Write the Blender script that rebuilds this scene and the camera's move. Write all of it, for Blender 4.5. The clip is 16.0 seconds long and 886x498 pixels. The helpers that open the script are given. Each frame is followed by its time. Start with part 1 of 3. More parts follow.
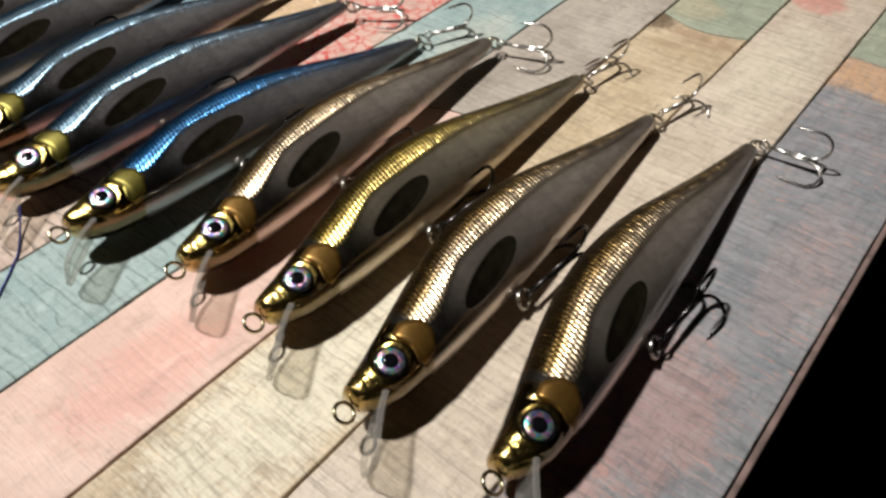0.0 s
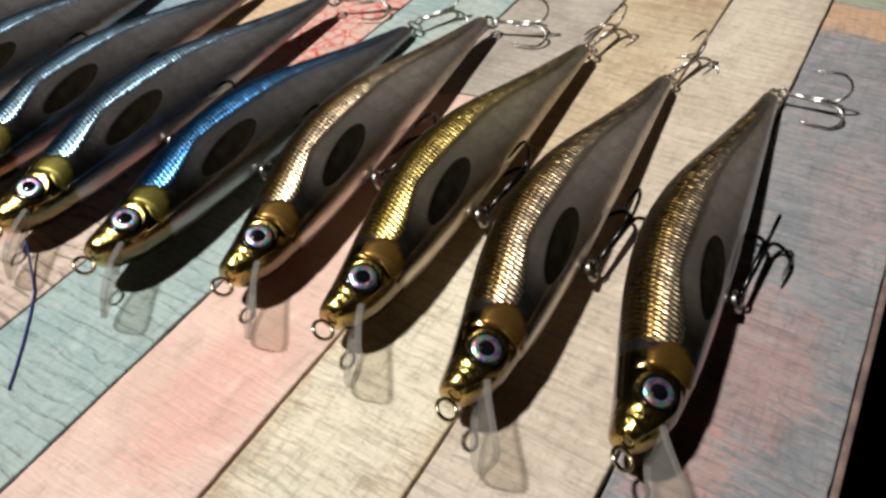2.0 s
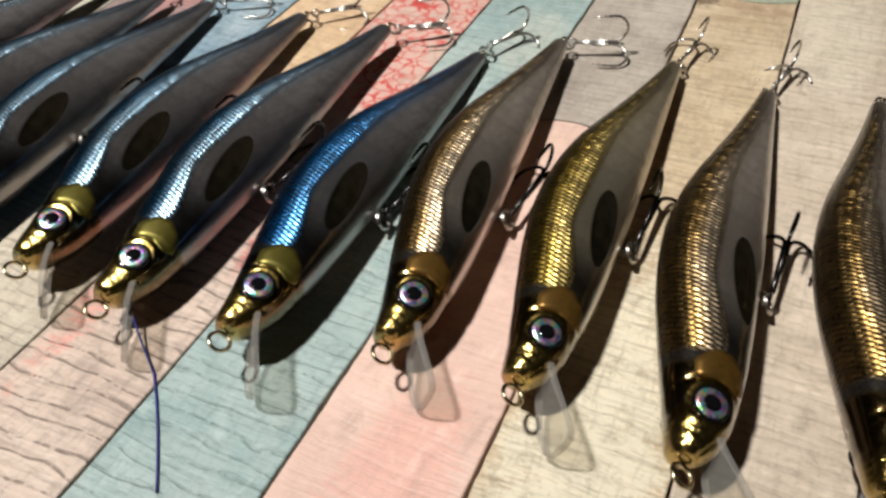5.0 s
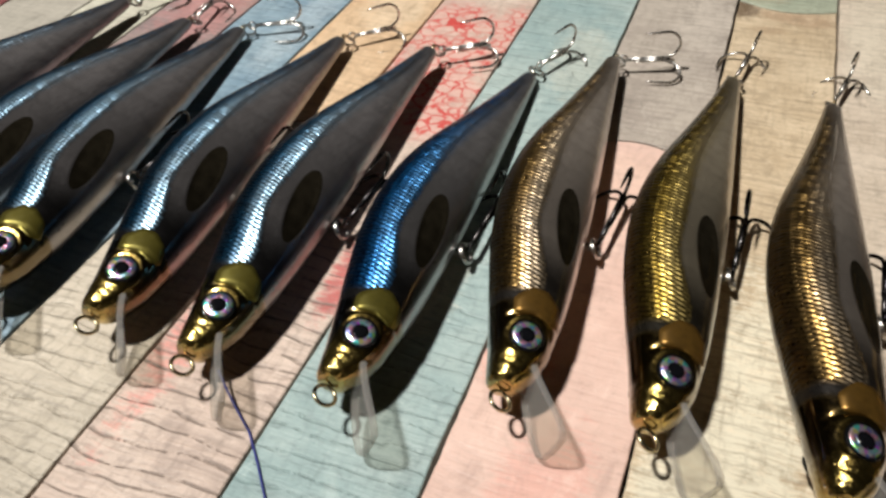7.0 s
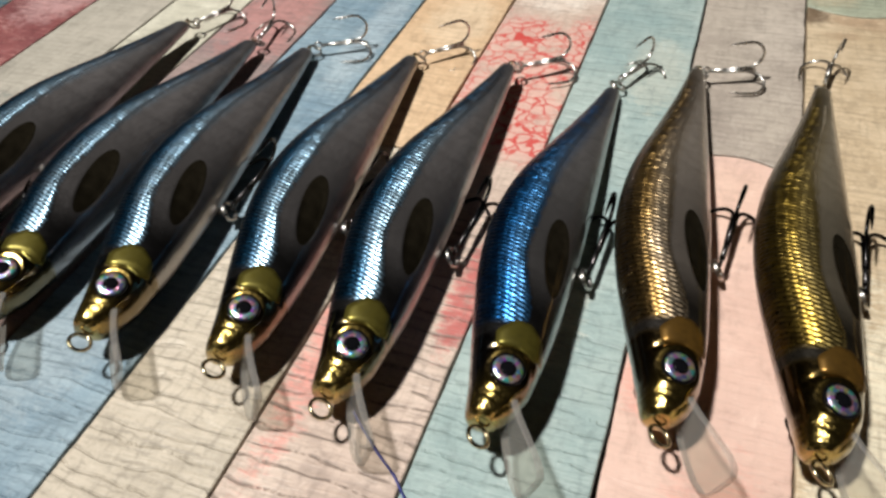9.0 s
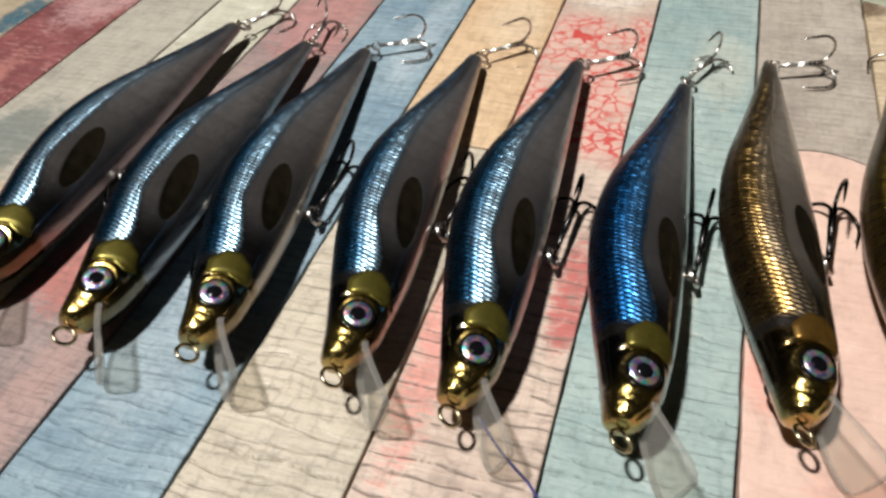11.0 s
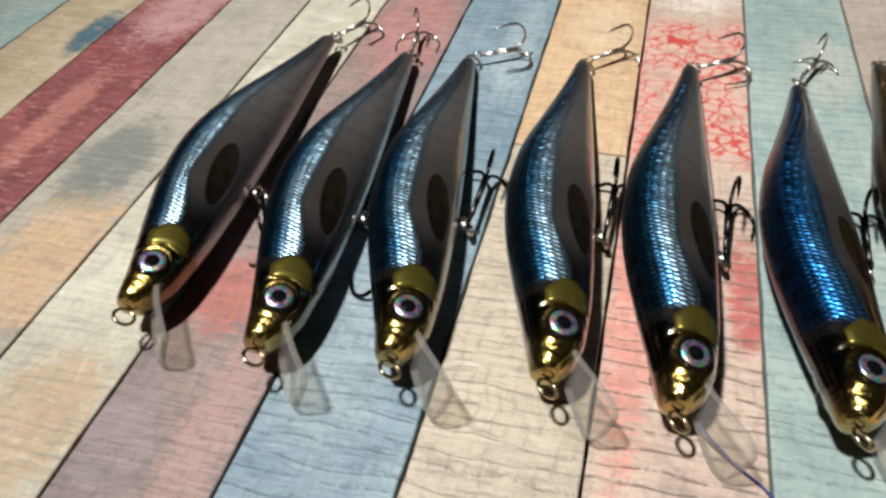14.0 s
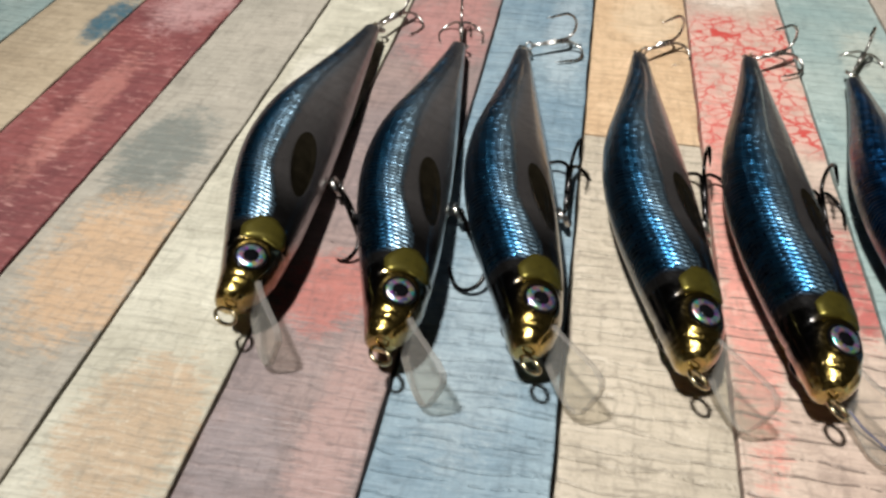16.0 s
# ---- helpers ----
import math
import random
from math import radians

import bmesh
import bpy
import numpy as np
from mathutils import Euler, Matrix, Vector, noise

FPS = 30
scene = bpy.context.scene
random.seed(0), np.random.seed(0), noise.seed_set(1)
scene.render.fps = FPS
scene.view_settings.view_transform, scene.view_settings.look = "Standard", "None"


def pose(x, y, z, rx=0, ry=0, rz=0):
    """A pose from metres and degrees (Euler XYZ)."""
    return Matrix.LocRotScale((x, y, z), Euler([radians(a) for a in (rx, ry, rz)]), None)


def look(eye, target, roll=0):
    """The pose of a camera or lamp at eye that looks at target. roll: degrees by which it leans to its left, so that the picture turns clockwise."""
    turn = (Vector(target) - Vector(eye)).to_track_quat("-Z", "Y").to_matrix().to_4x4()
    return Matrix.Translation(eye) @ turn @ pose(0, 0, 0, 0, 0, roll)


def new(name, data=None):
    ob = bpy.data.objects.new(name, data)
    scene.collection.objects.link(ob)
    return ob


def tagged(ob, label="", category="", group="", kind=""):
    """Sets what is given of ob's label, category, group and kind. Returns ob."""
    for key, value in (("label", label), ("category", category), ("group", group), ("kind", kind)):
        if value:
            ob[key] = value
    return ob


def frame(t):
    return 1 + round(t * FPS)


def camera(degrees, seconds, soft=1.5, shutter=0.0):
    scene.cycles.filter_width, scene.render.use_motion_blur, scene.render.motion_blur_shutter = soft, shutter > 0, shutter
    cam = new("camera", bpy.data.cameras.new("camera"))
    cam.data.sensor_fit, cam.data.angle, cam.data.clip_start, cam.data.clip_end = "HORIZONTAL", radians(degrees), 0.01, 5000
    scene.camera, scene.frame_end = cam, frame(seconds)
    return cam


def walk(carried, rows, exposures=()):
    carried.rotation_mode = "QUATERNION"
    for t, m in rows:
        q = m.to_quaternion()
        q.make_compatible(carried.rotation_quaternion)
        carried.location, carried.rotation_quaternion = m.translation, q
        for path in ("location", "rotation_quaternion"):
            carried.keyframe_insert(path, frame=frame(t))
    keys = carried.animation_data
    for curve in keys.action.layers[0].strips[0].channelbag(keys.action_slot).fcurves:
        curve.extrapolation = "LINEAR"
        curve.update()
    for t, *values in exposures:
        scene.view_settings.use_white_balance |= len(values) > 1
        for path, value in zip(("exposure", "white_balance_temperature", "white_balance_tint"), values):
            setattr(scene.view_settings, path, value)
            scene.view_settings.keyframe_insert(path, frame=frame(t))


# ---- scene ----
# ---------------------------------------------------------------- camera
cam = camera(59.8, 16.0, soft=2.9)
METRES = 0.2096
BASE = pose(0.16921, -0.10019, 0.11293, -44.772, 0.429, 38.844)
ROWS = [
    (0.0, 0.0, 0.0, 0.0, 0.0, 0.0, -0.0),
    (0.5, -0.0243, 0.015, -0.0021, -1.96, -0.07, 2.23),
    (1.0, -0.0465, 0.0401, -0.0085, -3.82, -0.12, 4.35),
    (1.5, -0.0793, 0.0305, -0.0091, -4.39, -0.15, 5.79),
    (2.0, -0.1119, 0.0375, -0.0105, -5.01, -0.01, 7.02),
    (2.5, -0.1397, 0.0514, -0.0019, -5.97, -0.14, 8.13),
    (3.0, -0.1731, 0.0642, 0.007, -6.84, 0.04, 8.38),
    (3.5, -0.2027, 0.0676, 0.013, -6.84, 0.63, 8.97),
    (6.0, -0.3286, 0.144, 0.0675, -10.73, 0.24, 12.5),
    (6.5, -0.3513, 0.1507, 0.0805, -11.1, 0.48, 13.02),
    (7.0, -0.3697, 0.1614, 0.0902, -11.7, 0.55, 13.41),
    (7.5, -0.3981, 0.1728, 0.1057, -11.92, 0.62, 13.92),
    (8.0, -0.4182, 0.1823, 0.1173, -12.08, 0.63, 14.52),
    (8.5, -0.445, 0.1921, 0.1289, -12.24, 0.45, 15.11),
    (9.0, -0.467, 0.1998, 0.1402, -12.44, 0.52, 15.2),
    (11.5, -0.5903, 0.2459, 0.1764, -14.07, 0.38, 16.79),
    (12.0, -0.6201, 0.2516, 0.1882, -14.24, 0.9, 17.14),
    (12.5, -0.6498, 0.2584, 0.1978, -14.31, 1.14, 17.16),
    (13.0, -0.6755, 0.2713, 0.2041, -14.76, 0.95, 17.54),
    (13.5, -0.6965, 0.2831, 0.209, -15.72, 0.83, 17.89),
    (14.0, -0.7275, 0.2908, 0.2194, -16.41, 0.45, 18.24),
    (14.5, -0.7497, 0.3051, 0.2315, -17.93, 0.51, 18.43),
    (15.0, -0.7845, 0.3219, 0.2361, -19.17, 0.47, 18.07),
    (15.5, -0.8177, 0.3368, 0.2486, -19.59, 0.5, 18.44),
    (16.0, -0.8558, 0.367, 0.256, -21.62, -0.82, 19.0),
]
walk(cam, [(t, BASE @ pose(METRES * x, METRES * y, METRES * z, 90 + pitch, roll, yaw)) for t, x, y, z, yaw, pitch, roll in ROWS],
     exposures=[(0.0, 0.0), (16.0, 0.0)])

# ---------------------------------------------------------------- light
world = bpy.data.worlds.new("world")
world.use_nodes = True
scene.world = world
world.node_tree.nodes["Background"].inputs[0].default_value = (1.0, 0.86, 0.72, 1)
world.node_tree.nodes["Background"].inputs[1].default_value = 0.008

lamp_data = bpy.data.lights.new("room_lamp", "SPOT")
lamp_data.spot_size, lamp_data.spot_blend, lamp_data.shadow_soft_size = radians(35), 1.0, 0.035
lamp_data.energy, lamp_data.color = 76.0, (0.975, 0.965, 0.93)
room_lamp = new("room_lamp", lamp_data)
room_lamp.matrix_world = look((-0.26, -0.21, 0.94), (0.005, 0.052, 0.0))


# ---------------------------------------------------------------- node helpers
class Nodes:
    def __init__(self, name):
        self.mat = bpy.data.materials.new(name)
        self.mat.use_nodes = True
        self.tree = self.mat.node_tree
        self.bsdf = self.tree.nodes["Principled BSDF"]

    def put(self, socket, value):
        if isinstance(value, bpy.types.NodeSocket):
            self.tree.links.new(value, socket)
        elif isinstance(value, (tuple, list)) and socket.type == "RGBA" and len(value) == 3:
            socket.default_value = (*value, 1)
        else:
            socket.default_value = value

    def set(self, **kw):
        for key, value in kw.items():
            self.put(self.bsdf.inputs[key.replace("_", " ")], value)
        return self

    def math(self, op, a, b=0.0, c=0.0, clamp=False):
        n = self.tree.nodes.new("ShaderNodeMath")
        n.operation, n.use_clamp = op, clamp
        for i, v in enumerate((a, b, c)):
            self.put(n.inputs[i], v)
        return n.outputs[0]

    def mix(self, fac, a, b):
        n = self.tree.nodes.new("ShaderNodeMix")
        n.data_type = "RGBA"
        self.put(n.inputs["Factor"], fac)
        self.put(n.inputs[6], a)
        self.put(n.inputs[7], b)
        return n.outputs[2]

    def noise(self, vector, scale=1.0, detail=3.0, rough=0.55, distort=0.0):
        n = self.tree.nodes.new("ShaderNodeTexNoise")
        self.put(n.inputs["Vector"], vector)
        for key, v in (("Scale", scale), ("Detail", detail), ("Roughness", rough), ("Distortion", distort)):
            n.inputs[key].default_value = v
        return n.outputs["Fac"]

    def voronoi(self, vector, scale, feature="DISTANCE_TO_EDGE"):
        n = self.tree.nodes.new("ShaderNodeTexVoronoi")
        n.feature = feature
        self.put(n.inputs["Vector"], vector)
        n.inputs["Scale"].default_value = scale
        return n.outputs["Distance" if feature == "DISTANCE_TO_EDGE" else "Color"]

    def ramp(self, fac, lo, hi, a=0.0, b=1.0):
        n = self.tree.nodes.new("ShaderNodeMapRange")
        n.interpolation_type = "SMOOTHSTEP"
        self.put(n.inputs[0], fac)
        for i, v in enumerate((lo, hi, a, b)):
            n.inputs[i + 1].default_value = v
        return n.outputs[0]

    def vec(self, x, y, z=0.0):
        n = self.tree.nodes.new("ShaderNodeCombineXYZ")
        for i, v in enumerate((x, y, z)):
            self.put(n.inputs[i], v)
        return n.outputs[0]

    def split(self, v):
        n = self.tree.nodes.new("ShaderNodeSeparateXYZ")
        self.put(n.inputs[0], v)
        return n.outputs

    def place(self):
        """World place in millimetres."""
        g = self.tree.nodes.new("ShaderNodeNewGeometry")
        n = self.tree.nodes.new("ShaderNodeVectorMath")
        n.operation = "SCALE"
        self.put(n.inputs[0], g.outputs["Position"])
        n.inputs["Scale"].default_value = 1000.0
        return n.outputs[0]

    def uv(self, name):
        n = self.tree.nodes.new("ShaderNodeUVMap")
        n.uv_map = name
        return n.outputs[0]

    def bump(self, height, distance, strength=1.0, normal=None):
        n = self.tree.nodes.new("ShaderNodeBump")
        n.inputs["Strength"].default_value = strength
        n.inputs["Distance"].default_value = distance
        self.put(n.inputs["Height"], height)
        if normal is not None:
            self.put(n.inputs["Normal"], normal)
        return n.outputs[0]


# ---------------------------------------------------------------- materials
def plank_paint(name, light, dark, patches=(), crackle=None, grain=0.5, fine=1.0, flecks=None, furrow=0.0, weave=0.35):
    """Worn painted board, sawn across: light and dark tint, worn patches (x, y, rx, ry, colour, strength) in millimetres."""
    m = Nodes(name)
    p = m.place()
    x, y, z = m.split(p)
    warp = m.noise(p, 0.05, 2.0)
    yy = m.math("ADD", y, m.math("MULTIPLY", warp, 2.6))
    saw = m.noise(m.vec(m.math("MULTIPLY", x, 0.05), m.math("MULTIPLY", yy, 0.75 * fine)), 1.0, 4.0, 0.65)
    streak = m.noise(m.vec(m.math("MULTIPLY", x, 0.22), m.math("MULTIPLY", yy, 1.7 * fine), 3.0), 1.0, 4.0, 0.65)
    along = m.noise(m.vec(m.math("MULTIPLY", x, 0.8), m.math("MULTIPLY", y, 0.09), 7.0), 1.0, 4.0, 0.65)
    cloud = m.noise(p, 0.035, 4.0, 0.6)
    speck = m.noise(p, 0.7, 5.0, 0.75)
    col = m.mix(m.ramp(cloud, 0.3, 0.7), light, dark)
    for px, py, rx, ry, tint, amount in patches:
        dx = m.math("DIVIDE", m.math("SUBTRACT", x, px), rx)
        dy = m.math("DIVIDE", m.math("SUBTRACT", y, py), ry)
        d = m.math("ADD", m.math("MULTIPLY", dx, dx), m.math("MULTIPLY", dy, dy))
        ragged = m.math("ADD", d, m.math("MULTIPLY", m.math("SUBTRACT", m.noise(p, 0.12, 6.0, 0.75), 0.5), 2.6))
        ragged = m.math("ADD", ragged, m.math("MULTIPLY", m.math("SUBTRACT", streak, 0.5), 2.4))
        ragged = m.math("ADD", ragged, m.math("MULTIPLY", m.math("SUBTRACT", speck, 0.5), 1.6))
        col = m.mix(m.ramp(ragged, 1.3, 0.3, 0.0, amount), col, tint)
    dk = tuple(c * 0.38 for c in dark)
    blot = m.noise(m.vec(m.math("MULTIPLY", x, 0.16), m.math("MULTIPLY", y, 0.10), 31.0), 1.0, 7.0, 0.72, 0.6)
    col = m.mix(m.ramp(blot, 0.50, 0.72, 0.0, 0.50), col, tuple(c * 0.55 for c in dark))
    col = m.mix(m.ramp(blot, 0.46, 0.28, 0.0, 0.45), col, tuple(min(0.8, c * 1.2 + 0.06) for c in light))
    brush = m.noise(m.vec(m.math("MULTIPLY", x, 0.30), m.math("MULTIPLY", yy, 0.36), 41.0), 1.0, 6.0, 0.7)
    col = m.mix(m.ramp(brush, 0.55, 0.66, 0.0, 0.40 * grain), col, tuple(c * 0.5 for c in dark))
    col = m.mix(m.ramp(brush, 0.45, 0.36, 0.0, 0.35 * grain), col, tuple(min(0.8, c * 1.25 + 0.05) for c in light))
    col = m.mix(m.ramp(saw, 0.50, 0.66, 0.0, 0.50 * grain), col, dk)
    col = m.mix(m.ramp(saw, 0.46, 0.34, 0.0, 0.35 * grain), col, tuple(min(0.8, c * 1.35) for c in light))
    col = m.mix(m.ramp(streak, 0.53, 0.68, 0.0, 0.50 * grain), col, dk)
    col = m.mix(m.ramp(along, 0.54, 0.70, 0.0, 0.40 * grain), col, dk)
    # fine cloth-like hatching, broken up
    hatch = None
    for axis, pitch, w in ((yy, 2.2, 0.5), (m.math("ADD", x, m.math("MULTIPLY", saw, 0.8)), 2.7, 0.35)):
        wob = m.math("MULTIPLY", m.noise(p, 0.25, 3.0), 1.3)
        tri = m.math("ABSOLUTE", m.math("SUBTRACT", m.math("FRACT", m.math("ADD", m.math("DIVIDE", axis, pitch), wob)), 0.5))
        one = m.math("MULTIPLY", m.ramp(tri, 0.20, 0.03), w)
        hatch = one if hatch is None else m.math("MAXIMUM", hatch, one)
    hatch = m.math("MULTIPLY", hatch, m.ramp(m.noise(p, 0.22, 5.0, 0.7), 0.40, 0.62))
    col = m.mix(m.math("MULTIPLY", hatch, 2.0 * weave, clamp=True), col, dk)
    if flecks:
        f = m.noise(m.vec(m.math("MULTIPLY", x, 0.20), m.math("MULTIPLY", yy, 0.95), 21.0), 1.0, 4.0, 0.7)
        f2 = m.math("MULTIPLY", m.ramp(f, 0.54, 0.66), m.ramp(m.noise(p, 0.05, 3.0, 0.6), 0.38, 0.6, 0.25, 1.0))
        col = m.mix(m.math("MULTIPLY", f2, 0.8), col, flecks)
    height = m.math("ADD", m.math("MULTIPLY", saw, -0.6), m.math("MULTIPLY", streak, -0.5))
    if furrow:
        # dark broken saw furrows that wander across the board
        f = m.noise(m.vec(m.math("MULTIPLY", x, 0.055), m.math("MULTIPLY", yy, 0.20), 11.0), 1.0, 2.0, 0.6)
        f = m.math("FRACT", m.math("ADD", m.math("MULTIPLY", yy, 0.30), m.math("MULTIPLY", f, 1.5)))
        f = m.math("ABSOLUTE", m.math("SUBTRACT", f, 0.5))
        gate = m.ramp(m.noise(m.vec(m.math("MULTIPLY", x, 0.3), m.math("MULTIPLY", y, 0.3), 5.0), 1.0, 4.0, 0.7), 0.38, 0.55)
        f = m.math("MULTIPLY", m.ramp(f, 0.12, 0.02), gate)
        if crackle:
            f = m.math("MULTIPLY", f, m.ramp(y, 8.0, -4.0, 0.12, 1.0))
        col = m.mix(m.math("MULTIPLY", f, furrow), col, dk)
        height = m.math("SUBTRACT", height, m.math("MULTIPLY", f, 0.8))
    col = m.mix(m.ramp(speck, 0.42, 0.25, 0.0, 0.45), col, tuple(min(0.8, c * 1.3 + 0.05) for c in light))
    col = m.mix(m.ramp(speck, 0.58, 0.75, 0.0, 0.45), col, dk)
    if crackle:
        tint, y0, y1 = crackle
        wob = m.math("MULTIPLY", m.noise(p, 0.3, 3.0), 4.0)
        cell = m.voronoi(m.vec(m.math("ADD", x, wob), m.math("MULTIPLY", m.math("ADD", y, wob), 1.2)), 0.25)
        zone = m.ramp(m.math("ADD", y, m.math("MULTIPLY", m.noise(p, 0.08), 14.0)), y0, y1)
        zone = m.math("MULTIPLY", zone, m.ramp(m.math("ADD", y, m.math("MULTIPLY", m.noise(p, 0.1), 20.0)), 98.0, 86.0))
        patch = m.ramp(m.noise(p, 0.075, 3.0), 0.36, 0.52)
        zone = m.math("MULTIPLY", zone, m.math("ADD", 0.25, m.math("MULTIPLY", patch, 0.75)))
        line = m.ramp(m.math("ADD", cell, m.math("MULTIPLY", m.math("SUBTRACT", speck, 0.5), 0.12)), 0.085, 0.02)
        col = m.mix(m.math("MULTIPLY", zone, 0.40), col, (0.66, 0.30, 0.26))
        col = m.mix(m.math("MULTIPLY", zone, m.math("MULTIPLY", line, 0.9)), col, tint)
    m.set(Base_Color=col, Roughness=m.ramp(cloud, 0.3, 0.7, 0.40, 0.56), Specular_IOR_Level=0.4,
          Normal=m.bump(height, 0.0004, 0.8))
    return m.mat


CREAM = (0.66, 0.56, 0.42)
RED = (0.42, 0.05, 0.05)

paint_teal = plank_paint("pale_teal_board", (0.35, 0.41, 0.38), (0.24, 0.32, 0.31), [(44, -30, 6, 14, CREAM, 0.35), (50, 60, 8, 20, CREAM, 0.25)], grain=0.32, furrow=0.05)
paint_crackle = plank_paint("crackled_red_board", (0.55, 0.43, 0.35), (0.44, 0.33, 0.27),
                            [(8, -20, 5, 55, (0.62, 0.22, 0.18), 0.75), (28, -28, 3.5, 16, RED, 0.8), (17, 105, 14, 18, (0.70, 0.62, 0.54), 0.8)],
                            ((0.46, 0.035, 0.03), 16.0, 26.0), grain=0.6, furrow=0.8)
paint_cream = plank_paint("cream_board", (0.50, 0.43, 0.34), (0.40, 0.34, 0.26), [(-10, -25, 12, 6, (0.55, 0.47, 0.36), 0.3)], grain=0.5, weave=0.5, furrow=0.10)
paint_orange = plank_paint("orange_board", (0.62, 0.44, 0.28), (0.48, 0.32, 0.19), [(-8, 75, 10, 16, CREAM, 0.35)], grain=0.55)
paint_blue = plank_paint("faded_blue_board", (0.26, 0.335, 0.375), (0.15, 0.225, 0.28), [(-38, -55, 10, 25, (0.36, 0.40, 0.41), 0.4), (-30, 60, 6, 30, (0.45, 0.50, 0.52), 0.4)], grain=0.55, furrow=0.08)
paint_mauve = plank_paint("mauve_rose_board", (0.29, 0.21, 0.19), (0.21, 0.165, 0.16),
                          [(-66, -48, 9, 11, (0.46, 0.13, 0.10), 0.7), (-56, -80, 5, 30, (0.40, 0.25, 0.22), 0.6), (-70, -82, 7, 10, (0.24, 0.20, 0.20), 0.7), (-63, 62, 14, 30, (0.48, 0.20, 0.18), 0.6)], grain=0.6)
paint_white = plank_paint("whitewashed_board", (0.56, 0.53, 0.43), (0.40, 0.37, 0.29), [(-86, -83, 11, 16, (0.42, 0.28, 0.17), 0.75), (-92, 20, 6, 24, (0.62, 0.58, 0.50), 0.5)], grain=0.45)
paint_mixed = plank_paint("grey_orange_board", (0.40, 0.36, 0.30), (0.32, 0.29, 0.24),
                          [(-114, -14, 10, 20, (0.15, 0.165, 0.15), 0.9), (-109, -48, 14, 22, (0.50, 0.33, 0.20), 0.9), (-112, -92, 14, 16, (0.42, 0.36, 0.28), 0.8)], grain=0.35)
paint_red = plank_paint("crimson_board", (0.26, 0.085, 0.08), (0.16, 0.048, 0.05), [(-140, 0, 5, 30, (0.50, 0.22, 0.18), 0.5), (-138, 66, 13, 26, (0.46, 0.28, 0.27), 0.85)], grain=0.5, flecks=(0.50, 0.27, 0.24))
paint_beige = plank_paint("beige_board", (0.47, 0.38, 0.27), (0.36, 0.28, 0.19), [(-158, 45, 5, 15, (0.02, 0.10, 0.15), 0.95)], grain=0.6)
paint_grey = plank_paint("weathered_grey_board", (0.42, 0.36, 0.30), (0.30, 0.25, 0.21), [(80, 90, 9, 18, (0.52, 0.45, 0.38), 0.5)], grain=0.5)
paint_pink = plank_paint("salmon_pink_board", (0.66, 0.46, 0.38), (0.57, 0.38, 0.31), [(64, -38, 7, 8, (0.68, 0.26, 0.20), 0.5), (75, -70, 9, 20, (0.66, 0.30, 0.24), 0.45), (72, 10, 9, 15, (0.64, 0.44, 0.34), 0.5)], grain=0.2, weave=0.12)
paint_wood = plank_paint("sawn_tan_board", (0.57, 0.45, 0.31), (0.44, 0.33, 0.21), [(99, -50, 13, 45, (0.66, 0.60, 0.46), 0.85), (102, 101, 12, 5, (0.36, 0.24, 0.15), 0.7), (88.5, 103, 3.5, 7, (0.10, 0.06, 0.035), 0.9), (95, 92, 5, 3, (0.34, 0.23, 0.14), 0.5)], grain=0.75)
paint_peach = plank_paint("peach_beige_board", (0.58, 0.48, 0.38), (0.47, 0.38, 0.29), [(124, 95, 11, 35, (0.62, 0.54, 0.42), 0.7), (120, 142, 8, 8, (0.60, 0.22, 0.18), 0.7)], grain=0.6)
paint_dusk = plank_paint("slate_blue_board", (0.29, 0.275, 0.275), (0.21, 0.215, 0.225),
                         [(152, 109, 30, 11, (0.58, 0.35, 0.20), 0.95), (150, -20, 12, 20, (0.46, 0.22, 0.18), 0.45), (158, 30, 8, 22, (0.34, 0.26, 0.25), 0.5), (146, -45, 8, 12, (0.48, 0.25, 0.20), 0.5), (152, 70, 12, 14, (0.25, 0.24, 0.25), 0.5)], grain=0.7, flecks=(0.50, 0.28, 0.23))
paint_moss = plank_paint("moss_green_board", (0.38, 0.39, 0.29), (0.29, 0.31, 0.23), [(93, 116, 8, 8, (0.40, 0.33, 0.22), 0.7)], grain=0.6)


def plain(name, colour, rough=0.5, metal=0.0, vary=0.25, scale=300.0, relief=0.0, **kw):
    m = Nodes(name)
    g = m.tree.nodes.new("ShaderNodeTexCoord").outputs["Object"]
    n = m.noise(g, scale, 4.0)
    m.set(Base_Color=m.mix(m.ramp(n, 0.3, 0.7, 0.0, 1.0), colour, tuple(c * (1 - vary) for c in colour)),
          Roughness=m.ramp(n, 0.3, 0.7, rough * 0.85, rough * 1.15), Metallic=metal, **kw)
    if relief:
        m.set(Normal=m.bump(n, relief))
    return m.mat


mat_board = plain("dark_core_board", (0.035, 0.025, 0.02), 0.8)
mat_rim = plain("rim_paint", (0.24, 0.16, 0.14), 0.55, vary=0.6, scale=180.0)
mat_floor = plain("dark_floor", (0.012, 0.010, 0.009), 0.7, scale=3.0)
mat_wall = plain("dim_wall", (0.07, 0.065, 0.06), 0.9, scale=2.0)
mat_steel = plain("bright_steel_wire", (0.60, 0.57, 0.53), 0.27, 1.0, 0.2)
mat_black_wire = plain("black_nickel_wire", (0.035, 0.032, 0.032), 0.25, 1.0, 0.3)
mat_brass = plain("brassy_ring", (0.62, 0.52, 0.33), 0.22, 1.0, 0.25)
mat_pupil = plain("pupil_black", (0.004, 0.004, 0.005), 0.08)
